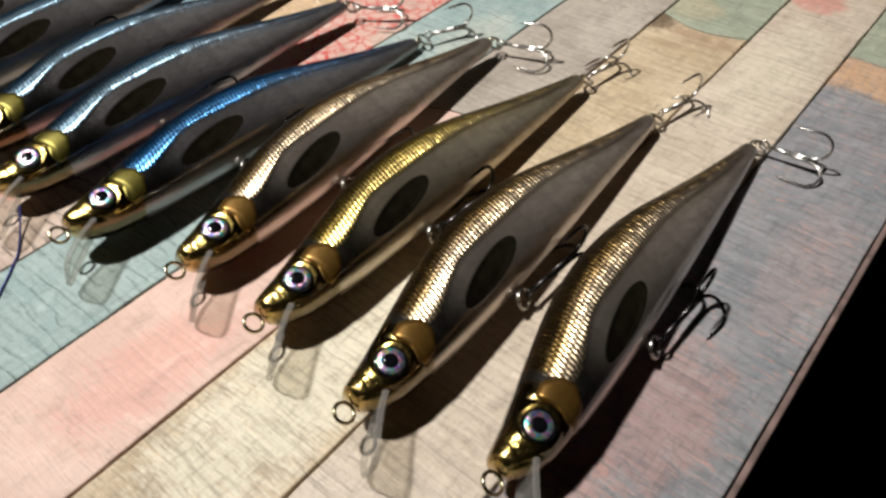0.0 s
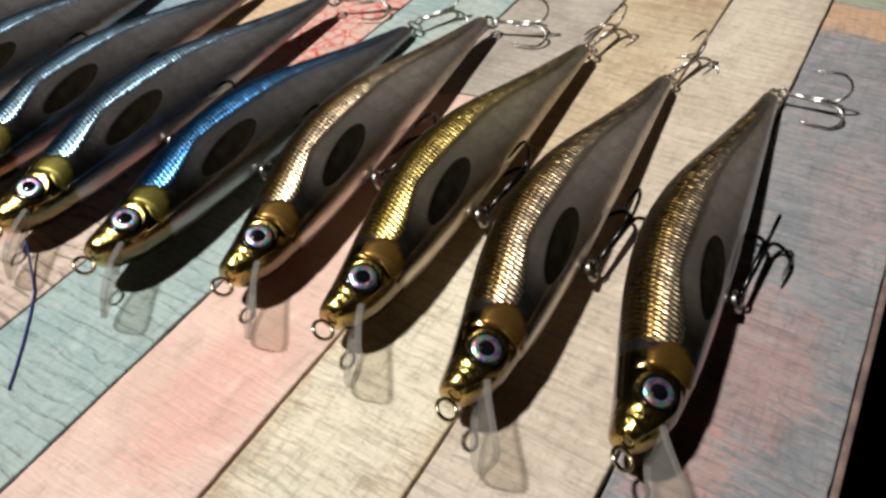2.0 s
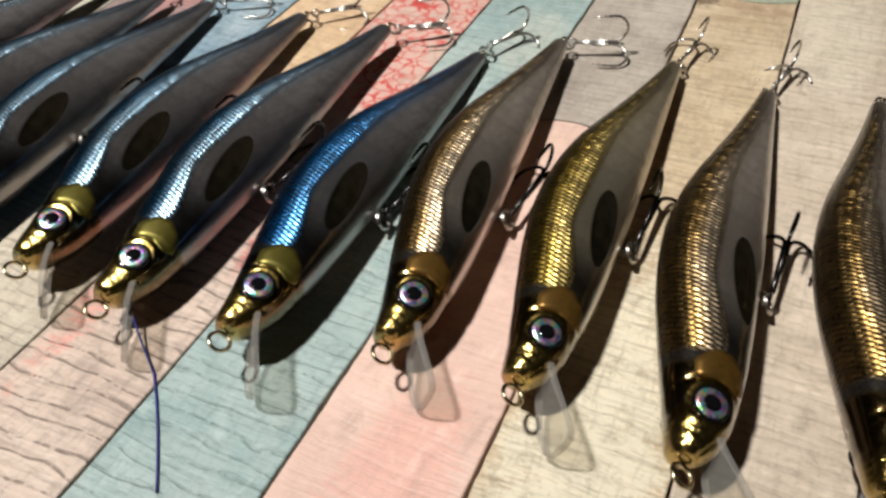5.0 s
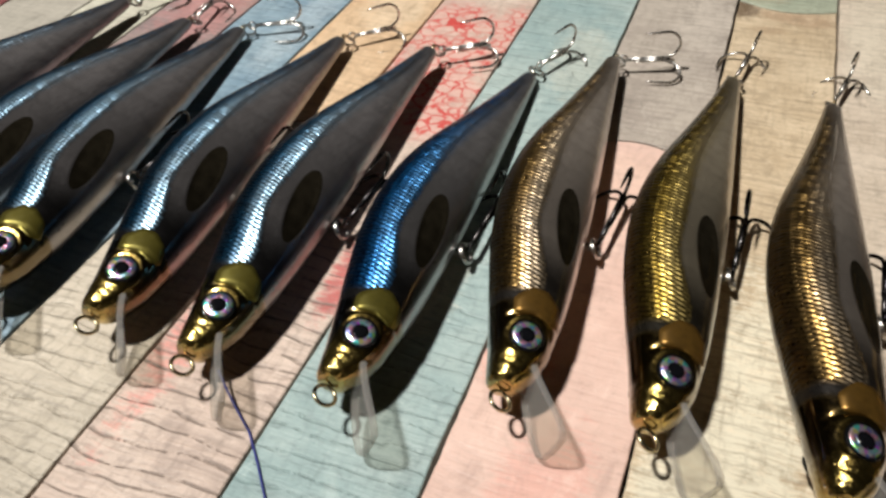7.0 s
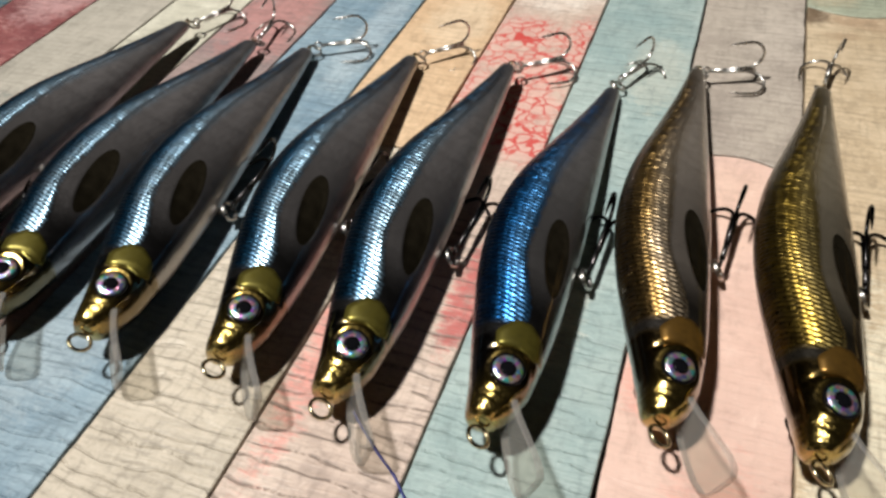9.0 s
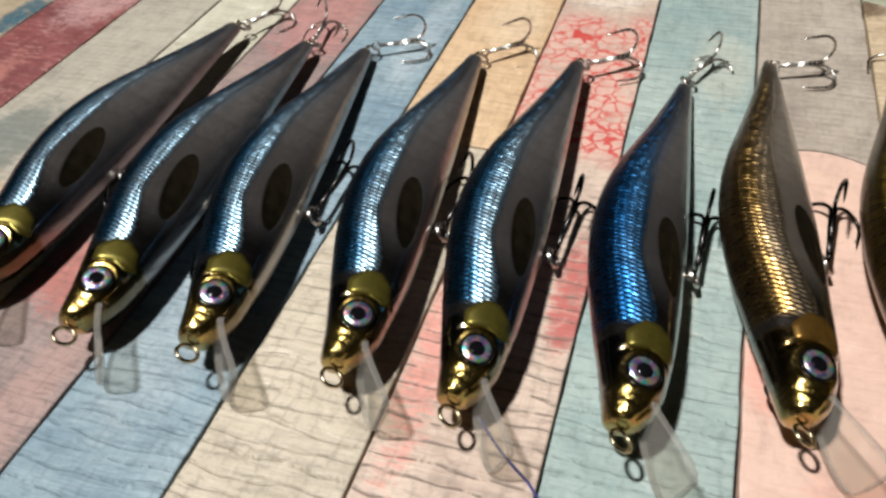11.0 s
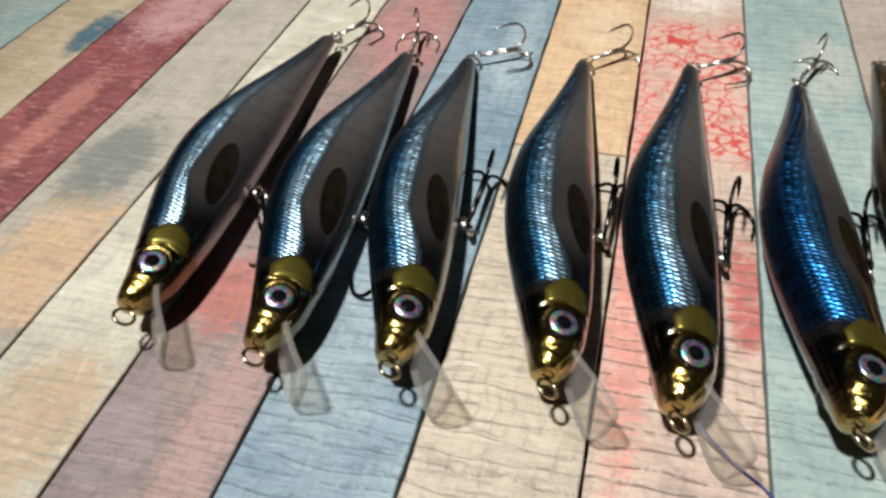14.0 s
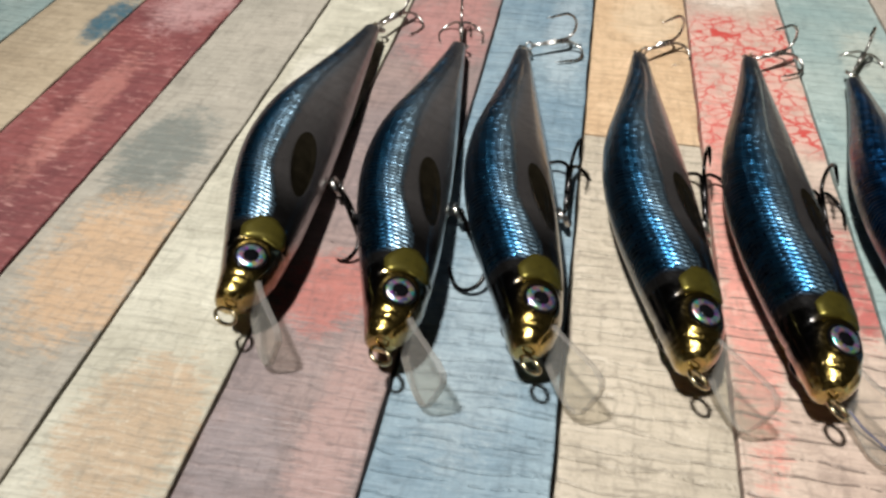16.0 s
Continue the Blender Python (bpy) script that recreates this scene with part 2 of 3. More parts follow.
mat_gill = {"ochre": plain("ochre_gold_plate", (0.20, 0.105, 0.022), 0.36, 0.75, 0.35, 500.0),
            "olive": plain("olive_gold_plate", (0.145, 0.120, 0.022), 0.36, 0.75, 0.35, 500.0)}
mat_patch = plain("black_window", (0.010, 0.008, 0.005), 0.12, 0.0, 0.5)
mat_thread = plain("navy_thread", (0.015, 0.02, 0.16), 0.6)


def holo_ring():
    """Silver iris foil with small spectral flecks."""
    m = Nodes("holographic_silver")
    g = m.tree.nodes.new("ShaderNodeTexCoord").outputs["Object"]
    cells = m.voronoi(g, 1500.0, "F1")
    h = m.tree.nodes.new("ShaderNodeHueSaturation")
    h.inputs["Saturation"].default_value = 1.3
    m.put(h.inputs["Color"], m.mix(0.5, (0.42, 0.42, 0.48), cells))
    m.set(Base_Color=h.outputs[0], Metallic=0.85, Roughness=0.28, Normal=m.bump(m.noise(g, 1800.0, 2.0), 0.0002, 0.5))
    return m.mat


def clear_plastic(name, see, tint):
    """Thin clear moulding: mostly seen through, with a faint milky gloss."""
    m = Nodes(name)
    g = m.tree.nodes.new("ShaderNodeTexCoord").outputs["Object"]
    m.set(Base_Color=tint, Roughness=0.12, IOR=1.45, Normal=m.bump(m.noise(g, 160.0, 2.0), 0.0003, 0.35))
    t = m.tree.nodes.new("ShaderNodeBsdfTransparent")
    t.inputs[0].default_value = (0.94, 0.93, 0.90, 1)
    mixer = m.tree.nodes.new("ShaderNodeMixShader")
    mixer.inputs[0].default_value = see
    out = m.tree.nodes["Material Output"]
    m.tree.links.new(m.bsdf.outputs[0], mixer.inputs[1])
    m.tree.links.new(t.outputs[0], mixer.inputs[2])
    m.tree.links.new(mixer.outputs[0], out.inputs[0])
    return m.mat


mat_holo, mat_clear, mat_lip_edge = holo_ring(), clear_plastic("clear_plastic", 0.90, (0.66, 0.64, 0.60)), clear_plastic("lip_edge_plastic", 0.58, (0.30, 0.28, 0.26))


def lure_skin(name, back, side, flank, ridge):
    """Foil under clear coat: fine overlapping scales over the back and upper side, a plain satin lower side, a brass head."""
    m = Nodes(name)
    u, v, _ = m.split(m.uv("girth"))
    X, Y, _ = m.split(m.uv("side"))
    u, v, X, Y = (m.math("MULTIPLY", s, 100.0) for s in (u, v, X, Y))
    # the scales' lattice, as they are raised in the mesh
    ua, va = m.math("DIVIDE", u, DU), m.math("DIVIDE", v, DV)
    pa, pb = m.math("ADD", ua, va), m.math("SUBTRACT", ua, va)
    wn = m.tree.nodes.new("ShaderNodeTexWhiteNoise")
    wn.noise_dimensions = "2D"
    m.put(wn.inputs["Vector"], m.vec(m.math("FLOOR", pa), m.math("FLOOR", pb)))
    glint = wn.outputs["Value"]
    ca = m.math("ABSOLUTE", m.math("SINE", m.math("MULTIPLY", pa, math.pi)))
    cb = m.math("ABSOLUTE", m.math("SINE", m.math("MULTIPLY", pb, math.pi)))
    rim = m.ramp(m.math("MULTIPLY", ca, cb), 0.30, 0.02)
    # lower edge of the scaled band: rises behind the gill, sinks to the tail
    edge = m.math("ADD", m.ramp(X, 10.0, 26.0, 2.2, 6.4), m.ramp(X, 48.0, 92.0, 0.0, -5.2))
    above = m.math("SUBTRACT", Y, edge)
    ragged = m.math("ADD", above, m.math("MULTIPLY", m.math("SUBTRACT", glint, 0.5), 0.5))
    soft = m.ramp(X, 34.0, 62.0, 0.5, 2.6)
    band = m.ramp(m.math("DIVIDE", ragged, soft), -1.0, 1.0)
    band = m.math("MULTIPLY", band, m.ramp(X, 7.4, 8.8))
    head = m.ramp(X, 6.6, 5.2)
    n1 = m.noise(m.vec(u, m.math("MULTIPLY", v, 0.6)), 0.35, 4.0, 0.6)
    fine = m.noise(m.vec(u, v), 1.4, 3.0, 0.6)
    # scales: pale foil low on the side, the back's tint above, almost black along the ridge
    scale_col = m.mix(m.ramp(above, 1.6, 5.0), side, back)
    scale_col = m.mix(m.ramp(m.math("ABSOLUTE", v), 8.8, 4.0, 0.0, 0.95), scale_col, ridge)
    scale_col = m.mix(m.math("MULTIPLY", glint, 0.30), scale_col, back)
    scale_col = m.mix(m.math("MULTIPLY", rim, 0.80), scale_col, tuple(c * 0.10 for c in back))
    # lower side: darker behind the gill and round the window, paler to the tail
    flank_dark = tuple(c * 0.16 for c in flank)
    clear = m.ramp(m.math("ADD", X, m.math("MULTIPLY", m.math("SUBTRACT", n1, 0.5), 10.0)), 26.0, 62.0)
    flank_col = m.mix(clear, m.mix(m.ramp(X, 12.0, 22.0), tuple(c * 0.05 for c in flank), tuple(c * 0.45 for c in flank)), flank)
    flank_col = m.mix(m.ramp(n1, 0.40, 0.72, 0.0, 0.30), flank_col, flank_dark)
    # belly edge lightened: the boards' reflection put into the colour
    flank_col = m.mix(m.ramp(Y, -2.6, -3.6, 0.0, 0.75), flank_col, tuple(min(0.8, c * 1.5 + 0.05) for c in flank))
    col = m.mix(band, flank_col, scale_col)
    gold = m.mix(m.ramp(n1, 0.3, 0.7), (0.56, 0.40, 0.12), (0.34, 0.23, 0.06))
    gold = m.mix(m.ramp(X, -3.8, -0.5, 0.0, 0.80), gold, (0.17, 0.115, 0.03))
    gold = m.mix(m.ramp(Y, 4.0, 6.2, 0.0, 0.9), gold, ridge)
    col = m.mix(head, col, gold)
    # shade under the chin, put into the colour as dark brown
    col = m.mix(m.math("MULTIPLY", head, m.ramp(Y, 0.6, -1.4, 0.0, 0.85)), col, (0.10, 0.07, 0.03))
    plate = m.math("MAXIMUM", band, head)
    metal = m.math("ADD", 0.74, m.math("MULTIPLY", plate, 0.25))
    rough = m.math("ADD", m.ramp(fine, 0.3, 0.7, 0.27, 0.37), m.math("MULTIPLY", band, -0.01))
    rough = m.math("ADD", rough, m.ramp(X, 30.0, 70.0, 0.0, 0.08))
    rough = m.math("SUBTRACT", rough, m.math("MULTIPLY", head, 0.12))
    dull = m.noise(m.vec(m.math("MULTIPLY", u, 0.25), m.math("MULTIPLY", v, 0.5), 3.0), 1.0, 4.0, 0.7)
    foil = m.noise(m.vec(m.math("MULTIPLY", u, 1.3), m.math("MULTIPLY", v, 0.6)), 0.7, 3.0, 0.55)
    wave = m.noise(m.vec(m.math("MULTIPLY", u, 0.16), m.math("MULTIPLY", v, 0.30), 9.0), 1.0, 2.0, 0.5)
    relief = m.math("MULTIPLY", foil, m.math("ADD", 0.15, m.math("MULTIPLY", m.ramp(X, -1.0, -4.0), 1.5)))
    relief = m.math("ADD", relief, m.math("MULTIPLY", wave, m.ramp(X, 30.0, 50.0, 0.4, 1.6)))
    # every scale of the foil slopes up to its rear edge, under a smooth clear coat
    tip = m.math("SUBTRACT", m.math("ADD", m.math("FRACT", pa), m.math("FRACT", pb)), 1.0)
    foiled = m.math("MULTIPLY", m.ramp(X, 40.0, 56.0, 0.0, 0.12), m.ramp(Y, -2.5, 0.5))
    foiled = m.math("MAXIMUM", band, m.math("MULTIPLY", foiled, m.ramp(n1, 0.32, 0.58)))
    slope = m.math("MULTIPLY", m.ramp(X, 18.0, 60.0, 0.11, 0.23), m.math("ADD", 0.7, m.math("MULTIPLY", glint, 0.6)))
    lift = m.math("MULTIPLY", m.math("SUBTRACT", m.math("FRACT", pa), m.math("FRACT", pb)), m.math("SIGN", v))
    slope = m.math("ADD", m.math("MULTIPLY", slope, tip), m.math("MULTIPLY", lift, 0.26))
    slope = m.math("MULTIPLY", slope, m.math("POWER", m.math("MULTIPLY", ca, cb), 0.3))
    emboss = m.bump(m.math("MULTIPLY", slope, foiled), 0.001, 1.0, m.bump(relief, 0.0006, 0.5))
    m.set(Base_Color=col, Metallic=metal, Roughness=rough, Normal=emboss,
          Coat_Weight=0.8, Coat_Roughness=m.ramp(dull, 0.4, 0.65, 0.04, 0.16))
    return m.mat


DU, DV = 0.98, 3.1

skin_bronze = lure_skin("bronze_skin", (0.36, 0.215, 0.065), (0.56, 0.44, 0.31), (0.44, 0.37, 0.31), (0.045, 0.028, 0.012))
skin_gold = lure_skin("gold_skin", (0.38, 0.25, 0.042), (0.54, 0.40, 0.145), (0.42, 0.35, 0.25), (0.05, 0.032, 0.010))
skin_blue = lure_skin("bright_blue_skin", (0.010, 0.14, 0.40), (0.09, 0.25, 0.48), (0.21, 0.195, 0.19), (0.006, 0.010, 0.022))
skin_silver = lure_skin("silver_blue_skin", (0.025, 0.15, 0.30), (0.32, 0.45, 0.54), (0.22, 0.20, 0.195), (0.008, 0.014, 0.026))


# ---------------------------------------------------------------- mesh helpers
MM = 0.001


def mesh_of(name, bm, material, smooth=True):
    bmesh.ops.recalc_face_normals(bm, faces=bm.faces)
    me = bpy.data.meshes.new(name)
    bm.to_mesh(me)
    bm.free()
    me.materials.append(material)
    for p in me.polygons:
        p.use_smooth = smooth
    return me


def part(name, data, parent, label="", at=None):
    ob = new(name, data)
    ob.parent = parent
    if at is not None:
        ob.matrix_basis = at
    return tagged(ob, label)


def tube(bm, pts, radius, sides=8, closed=False, taper=None):
    """A round wire along points given in millimetres."""
    pts = [Vector(p) for p in pts]
    n = len(pts)
    rings, up = [], None
    for i, p in enumerate(pts):
        a = pts[(i - 1) % n] if closed or i > 0 else p
        b = pts[(i + 1) % n] if closed or i < n - 1 else p
        d = (b - a).normalized()
        if up is None:
            up = d.orthogonal().normalized()
        up = (up - d * up.dot(d)).normalized()
        side = d.cross(up)
        r = radius * (taper[i] if taper else 1.0)
        rings.append([bm.verts.new((p + (up * math.cos(k * math.tau / sides) + side * math.sin(k * math.tau / sides)) * r) * MM) for k in range(sides)])
    for i in range(n if closed else n - 1):
        a, b = rings[i], rings[(i + 1) % n]
        for k in range(sides):
            bm.faces.new((a[k], a[(k + 1) % sides], b[(k + 1) % sides], b[k]))
    if not closed:
        bm.faces.new(rings[0][::-1])
        bm.faces.new(rings[-1])


def circle(r, n=20, centre=(0, 0, 0), ux=(1, 0, 0), uy=(0, 1, 0)):
    c, ux, uy = Vector(centre), Vector(ux), Vector(uy)
    return [c + ux * r * math.cos(i * math.tau / n) + uy * r * math.sin(i * math.tau / n) for i in range(n)]


def slab(name, outline, top, bottom, material, bevel=0.3):
    """A flat piece with an eased upper edge, from an outline in millimetres."""
    bm = bmesh.new()
    cx = (min(p[0] for p in outline) + max(p[0] for p in outline)) / 2
    cy = (min(p[1] for p in outline) + max(p[1] for p in outline)) / 2
    hx = max(p[0] for p in outline) - cx
    hy = max(p[1] for p in outline) - cy
    levels = []
    for z, e in ((bottom, 0.0), (top - bevel, 0.0), (top - bevel * 0.3, bevel * 0.4), (top, bevel * 1.2)):
        levels.append([bm.verts.new(((p[0] - cx) * (1 - e / hx) * MM, (p[1] - cy) * (1 - e / hy) * MM, z * MM)) for p in outline])
    n = len(outline)
    for a, b in zip(levels, levels[1:]):
        for k in range(n):
            bm.faces.new((a[k], a[(k + 1) % n], b[(k + 1) % n], b[k]))
    bm.faces.new(levels[0][::-1])
    bm.faces.new(levels[-1])
    return mesh_of(name, bm, material, False), (cx * MM, cy * MM, 0)


def box(name, lo, hi, material):
    bm = bmesh.new()
    bmesh.ops.create_cube(bm, size=1.0)
    for v in bm.verts:
        v.co = Vector([(lo[i] + hi[i]) / 2 + v.co[i] * (hi[i] - lo[i]) for i in range(3)])
    return new(name, mesh_of(name, bm, material, False))


# ---------------------------------------------------------------- room shell
tagged(box("floor", (-0.95, -0.75, -0.80), (0.85, 0.85, -0.75), mat_floor), "dark unlit floor far below the table", "floor", kind="structure")
tagged(box("ceiling", (-0.95, -0.75, 1.30), (0.85, 0.85, 1.35), mat_wall), "dim plain ceiling over the table", "ceiling", kind="structure")
for nm, lo, hi in (("wall_west", (-1.0, -0.75, -0.75), (-0.95, 0.85, 1.30)), ("wall_east", (0.85, -0.75, -0.75), (0.90, 0.85, 1.30)),
                   ("wall_south", (-1.0, -0.80, -0.75), (0.90, -0.75, 1.30)), ("wall_north", (-1.0, 0.85, -0.75), (0.90, 0.90, 1.30))):
    tagged(box(nm, lo, hi, mat_wall), "dim plain wall in the dark", "wall", kind="structure")

# ---------------------------------------------------------------- table of painted boards
table = tagged(new("table"), "tabletop of worn multicoloured painted boards", "table", kind="structure")
core = box("core_board", (-0.55, -0.30, -0.030), (0.1676, 0.42, -0.0035), mat_board)
core.parent = table


def plank(x0, x1, y0, y1, material, low=None, high=None):
    """One board; low and high bow its ends by that many millimetres."""
    g = 0.30
    n = 12 if (low or high) else 1

    def rough_edge(x, y):
        return 0.22 * noise.noise((x * 3.1, y * 0.09, 0.0)) + 0.16 * noise.noise((x * 3.1, y * 0.41, 5.0))
    ys = [y0 + (y1 - y0) * i / 170 for i in range(1, 170)]
    outline = [(x0 + g + (x1 - x0 - 2 * g) * i / n, y0 + g + (low or 0) * math.sin(math.pi * i / n)) for i in range(n + 1)]
    outline += [(x1 - g + rough_edge(x1, y), y) for y in ys]
    outline += [(x1 - g - (x1 - x0 - 2 * g) * i / n, y1 - g + (high or 0) * math.sin(math.pi * i / n)) for i in range(n + 1)]
    outline += [(x0 + g + rough_edge(x0 + 0.5, y), y) for y in ys[::-1]]
    me, at = slab("plank", outline, random.uniform(-0.05, 0.03), -3.5, material)
    part("plank", me, table, at=Matrix.Translation(at))


Y0, Y1 = -300, 420
for x0, x1, cuts in (
        (-154, -126, [(Y0, Y1, paint_red)]),
        (-126, -100.5, [(Y0, Y1, paint_mixed)]),
        (-100.5, -76, [(Y0, Y1, paint_white)]),
        (-76, -50, [(Y0, Y1, paint_mauve)]),
        (-50, -23, [(Y0, Y1, paint_blue)]),
        (-23, 3.5, [(Y0, 12, paint_cream), (12, Y1, paint_orange)]),
        (3.5, 30.6, [(Y0, Y1, paint_crackle)]),
        (30.6, 58.3, [(Y0, Y1, paint_teal)]),
                (112.4, 137.3, [(Y0, Y1, paint_peach)]),
        (137.3, 166.5, [(Y0, 117, paint_dusk), (117, Y1, paint_moss)]),
        (-180, -154, [(Y0, Y1, paint_beige)]),
        (-207, -180, [(Y0, Y1, paint_teal)]),
        (-234, -207, [(Y0, Y1, paint_cream)]),
        (-261, -234, [(Y0, Y1, paint_blue)]),
        (-288, -261, [(Y0, Y1, paint_grey)]),
        (-550, -288, [(Y0, Y1, paint_beige)])):
    for y0, y1, material in cuts:
        plank(x0, x1, y0, y1, material)
plank(58.3, 85.7, Y0, 24, paint_pink, high=5)
plank(58.3, 85.7, 24, Y1, paint_grey, low=5)
plank(85.7, 112.4, Y0, 108, paint_wood, high=-3.5)
plank(85.7, 112.4, 108, Y1, paint_moss, low=-3.5)
me, at = slab("rim_strip", [(166.5, Y0), (167.7, Y0), (167.7, Y1), (166.5, Y1)], -0.5, -3.5, mat_rim)
part("rim_strip", me, table, at=Matrix.Translation(at))

# ---------------------------------------------------------------- lure shape, millimetres: X from the eye to the tail, Y to the back, Z to the side
STATION = [-7.8, -7.0, -5.0, -2.0, 0.0, 6.5, 13.0, 21.0, 30.0, 38.0, 47.0, 55.0, 65.0, 75.0, 85.0, 93.0, 97.0, 98.5]
DORSAL = [4.3, 4.9, 5.4, 6.0, 6.5, 8.2, 9.9, 11.9, 13.4, 13.8, 13.2, 11.8, 9.3, 6.8, 4.5, 2.9, 2.1, 1.2]
VENTRAL = [0.9, -0.3, -1.9, -3.0, -3.5, -4.1, -4.5, -4.6, -4.6, -4.5, -4.2, -3.9, -3.4, -2.9, -2.4, -1.9, -1.6, -1.0]
HALF = [2.0, 3.0, 3.8, 4.4, 4.7, 5.6, 6.1, 6.5, 6.5, 6.3, 5.8, 5.2, 4.4, 3.5, 2.6, 1.9, 1.5, 0.7]
AXIS, LEAN = 6.3, 21.5


def spline(xs, ys, x):
    i = max(0, min(len(xs) - 2, int(np.searchsorted(xs, x)) - 1))
    h = xs[i + 1] - xs[i]
    t = (x - xs[i]) / h

    def slope(k):
        if k <= 0 or k >= len(xs) - 1:
            j = 0 if k <= 0 else len(xs) - 2
            return (ys[j + 1] - ys[j]) / (xs[j + 1] - xs[j])
        return (ys[k + 1] - ys[k - 1]) / (xs[k + 1] - xs[k - 1])
    a, b = slope(i) * h, slope(i + 1) * h
    return (2 * t ** 3 - 3 * t * t + 1) * ys[i] + (t ** 3 - 2 * t * t + t) * a + (3 * t * t - 2 * t ** 3) * ys[i + 1] + (t ** 3 - t * t) * b


def sm(lo, hi, x):
    t = max(0.0, min(1.0, (x - lo) / (hi - lo)))
    return t * t * (3 - 2 * t)


WINDOW = (26.8, 0.9, 9.6, 2.35, math.radians(9.0))
EYE_Y = 2.1


def in_window(X, Y):
    cx, cy, rx, ry, a = WINDOW
    dx, dy = X - cx, Y - cy
    p, q = dx * math.cos(a) + dy * math.sin(a), -dx * math.sin(a) + dy * math.cos(a)
    return math.hypot(p / rx, q / ry)


def surface(X, th):
    """The body's skin at station X and girth angle th (0 back, 90 degrees upper side, 180 belly)."""
    yd, yv, b = spline(STATION, DORSAL, X), spline(STATION, VENTRAL, X), spline(STATION, HALF, X)
    c, s = math.cos(th), math.sin(th)
    mid = yv + (yd - yv) * 0.46
    y = mid + (yd - mid if c > 0 else mid - yv) * math.copysign(abs(c) ** 0.88, c)
    z = b * math.copysign(abs(s) ** (0.88 if c > 0 else 0.88 + 0.35 * c * c), s)
    # a soft step under the scaled band, a dished window, a mouth crease, a gill crease
    edge = sm(10, 26, X) * 4.2 + 2.2 - sm(48, 92, X) * 5.2
    z -= math.copysign(0.35, z) * sm(0.5, -0.7, y - edge) * sm(8, 16, X) * sm(97, 80, X) * min(1.0, abs(s) * 1.5)
    if abs(s) > 0.2:
        z -= math.copysign(0.5, z) * sm(1.02, 0.80, in_window(X, y))
    z -= math.copysign(0.22, z) * math.exp(-((y - 0.6 + 0.6 * (X + 6)) / 0.5) ** 2) * sm(-1.0, -3.0, X) * abs(s)
    z -= math.copysign(0.13, z) * (math.exp(-((X + 4.0 - 0.12 * y) / 0.35) ** 2) + 0.7 * math.exp(-((X + 5.7 - 0.2 * y) / 0.3) ** 2)) * abs(s)
    z -= math.copysign(0.35, z) * math.exp(-((X - 4.6 + 0.05 * y * y) / 0.5) ** 2) * abs(s)
    z += math.copysign(0.25, z) * math.exp(-((math.hypot(X, y - EYE_Y) - 3.5) / 0.5) ** 2) * abs(s)
    return Vector((X, y, z))


def theta_of(X, Y):
    lo, hi = 0.0, math.pi
    for _ in range(24):
        mid = (lo + hi) / 2
        if surface(X, mid).y > Y:
            lo = mid
        else:
            hi = mid
    return (lo + hi) / 2


def on_side(X, Y, lift=0.0, up=1):
    th = theta_of(X, Y)
    p = surface(X, th)
    n = (surface(X + 0.4, th) - surface(X - 0.4, th)).cross(surface(X, th + 0.02) - surface(X, th - 0.02)).normalized()
    if n.z < 0:
        n = -n
    p = p + n * lift
    return Vector((p.x, p.y, p.z * up)), Vector((n.x, n.y, n.z * up))



def ramp_np(lo, hi, x):
    t = np.clip((x - lo) / (hi - lo), 0.0, 1.0)
    return t * t * (3 - 2 * t)


def body_grid():
    """Places and skin coordinates of the body, with its small domed scales raised from the skin."""
    nt = 216
    xs = np.concatenate([np.linspace(STATION[0], 9.0, 60)[:-1], np.linspace(9.0, 90.0, 400)[:-1], np.linspace(90.0, STATION[-1], 24)])
    P = np.array([[surface(X, math.tau * k / nt) for k in range(nt + 1)] for X in xs])
    step = np.linalg.norm(np.diff(P, axis=1), axis=2)
    arc = np.concatenate([np.zeros((len(xs), 1)), np.cumsum(step, axis=1)], axis=1)
    half = np.arange(nt + 1) > nt / 2
    v = np.where(half[None, :], arc - arc[:, -1:], arc)
    u = np.repeat(xs[:, None], nt + 1, axis=1)
    du = np.gradient(P, axis=0)
    dv = np.empty_like(P)
    dv[:, 1:-1] = P[:, 2:] - P[:, :-2]
    dv[:, 0] = dv[:, -1] = P[:, 1] - P[:, -2]
    n = np.cross(du, dv)
    n /= np.maximum(np.linalg.norm(n, axis=2, keepdims=True), 1e-9)
    out = P - P.mean(axis=1, keepdims=True)
    n *= np.sign((n * out).sum(axis=2, keepdims=True))
    edge = ramp_np(10, 26, u) * 4.2 + 2.2 - ramp_np(48, 92, u) * 5.2
    band = ramp_np(-0.3, 0.4, P[:, :, 1] - edge) * ramp_np(7.6, 9.0, u) * ramp_np(98, 84, u)
    pa, pb = u / DU + v / DV, u / DU - v / DV
    cell = np.abs(np.sin(np.pi * pa)) * np.abs(np.sin(np.pi * pb))
    table_ = np.random.RandomState(4).rand(97, 89)
    glint = table_[np.floor(pa).astype(int) % 97, np.floor(pb).astype(int) % 89]
    tip = (pa - np.floor(pa) - 0.5) + (pb - np.floor(pb) - 0.5)
    h = 0.05 * cell + tip * (0.045 + 0.03 * glint) * np.sqrt(cell)
    # a faint run of the same scales shows on the lower side towards the tail
    sheen = ramp_np(-5.0, -1.5, P[:, :, 1] - edge) * ramp_np(36, 48, u) * ramp_np(88, 70, u)
    P = P + n * (h * np.maximum(band, 0.5 * sheen))[:, :, None]
    return xs, P, u, v, nt


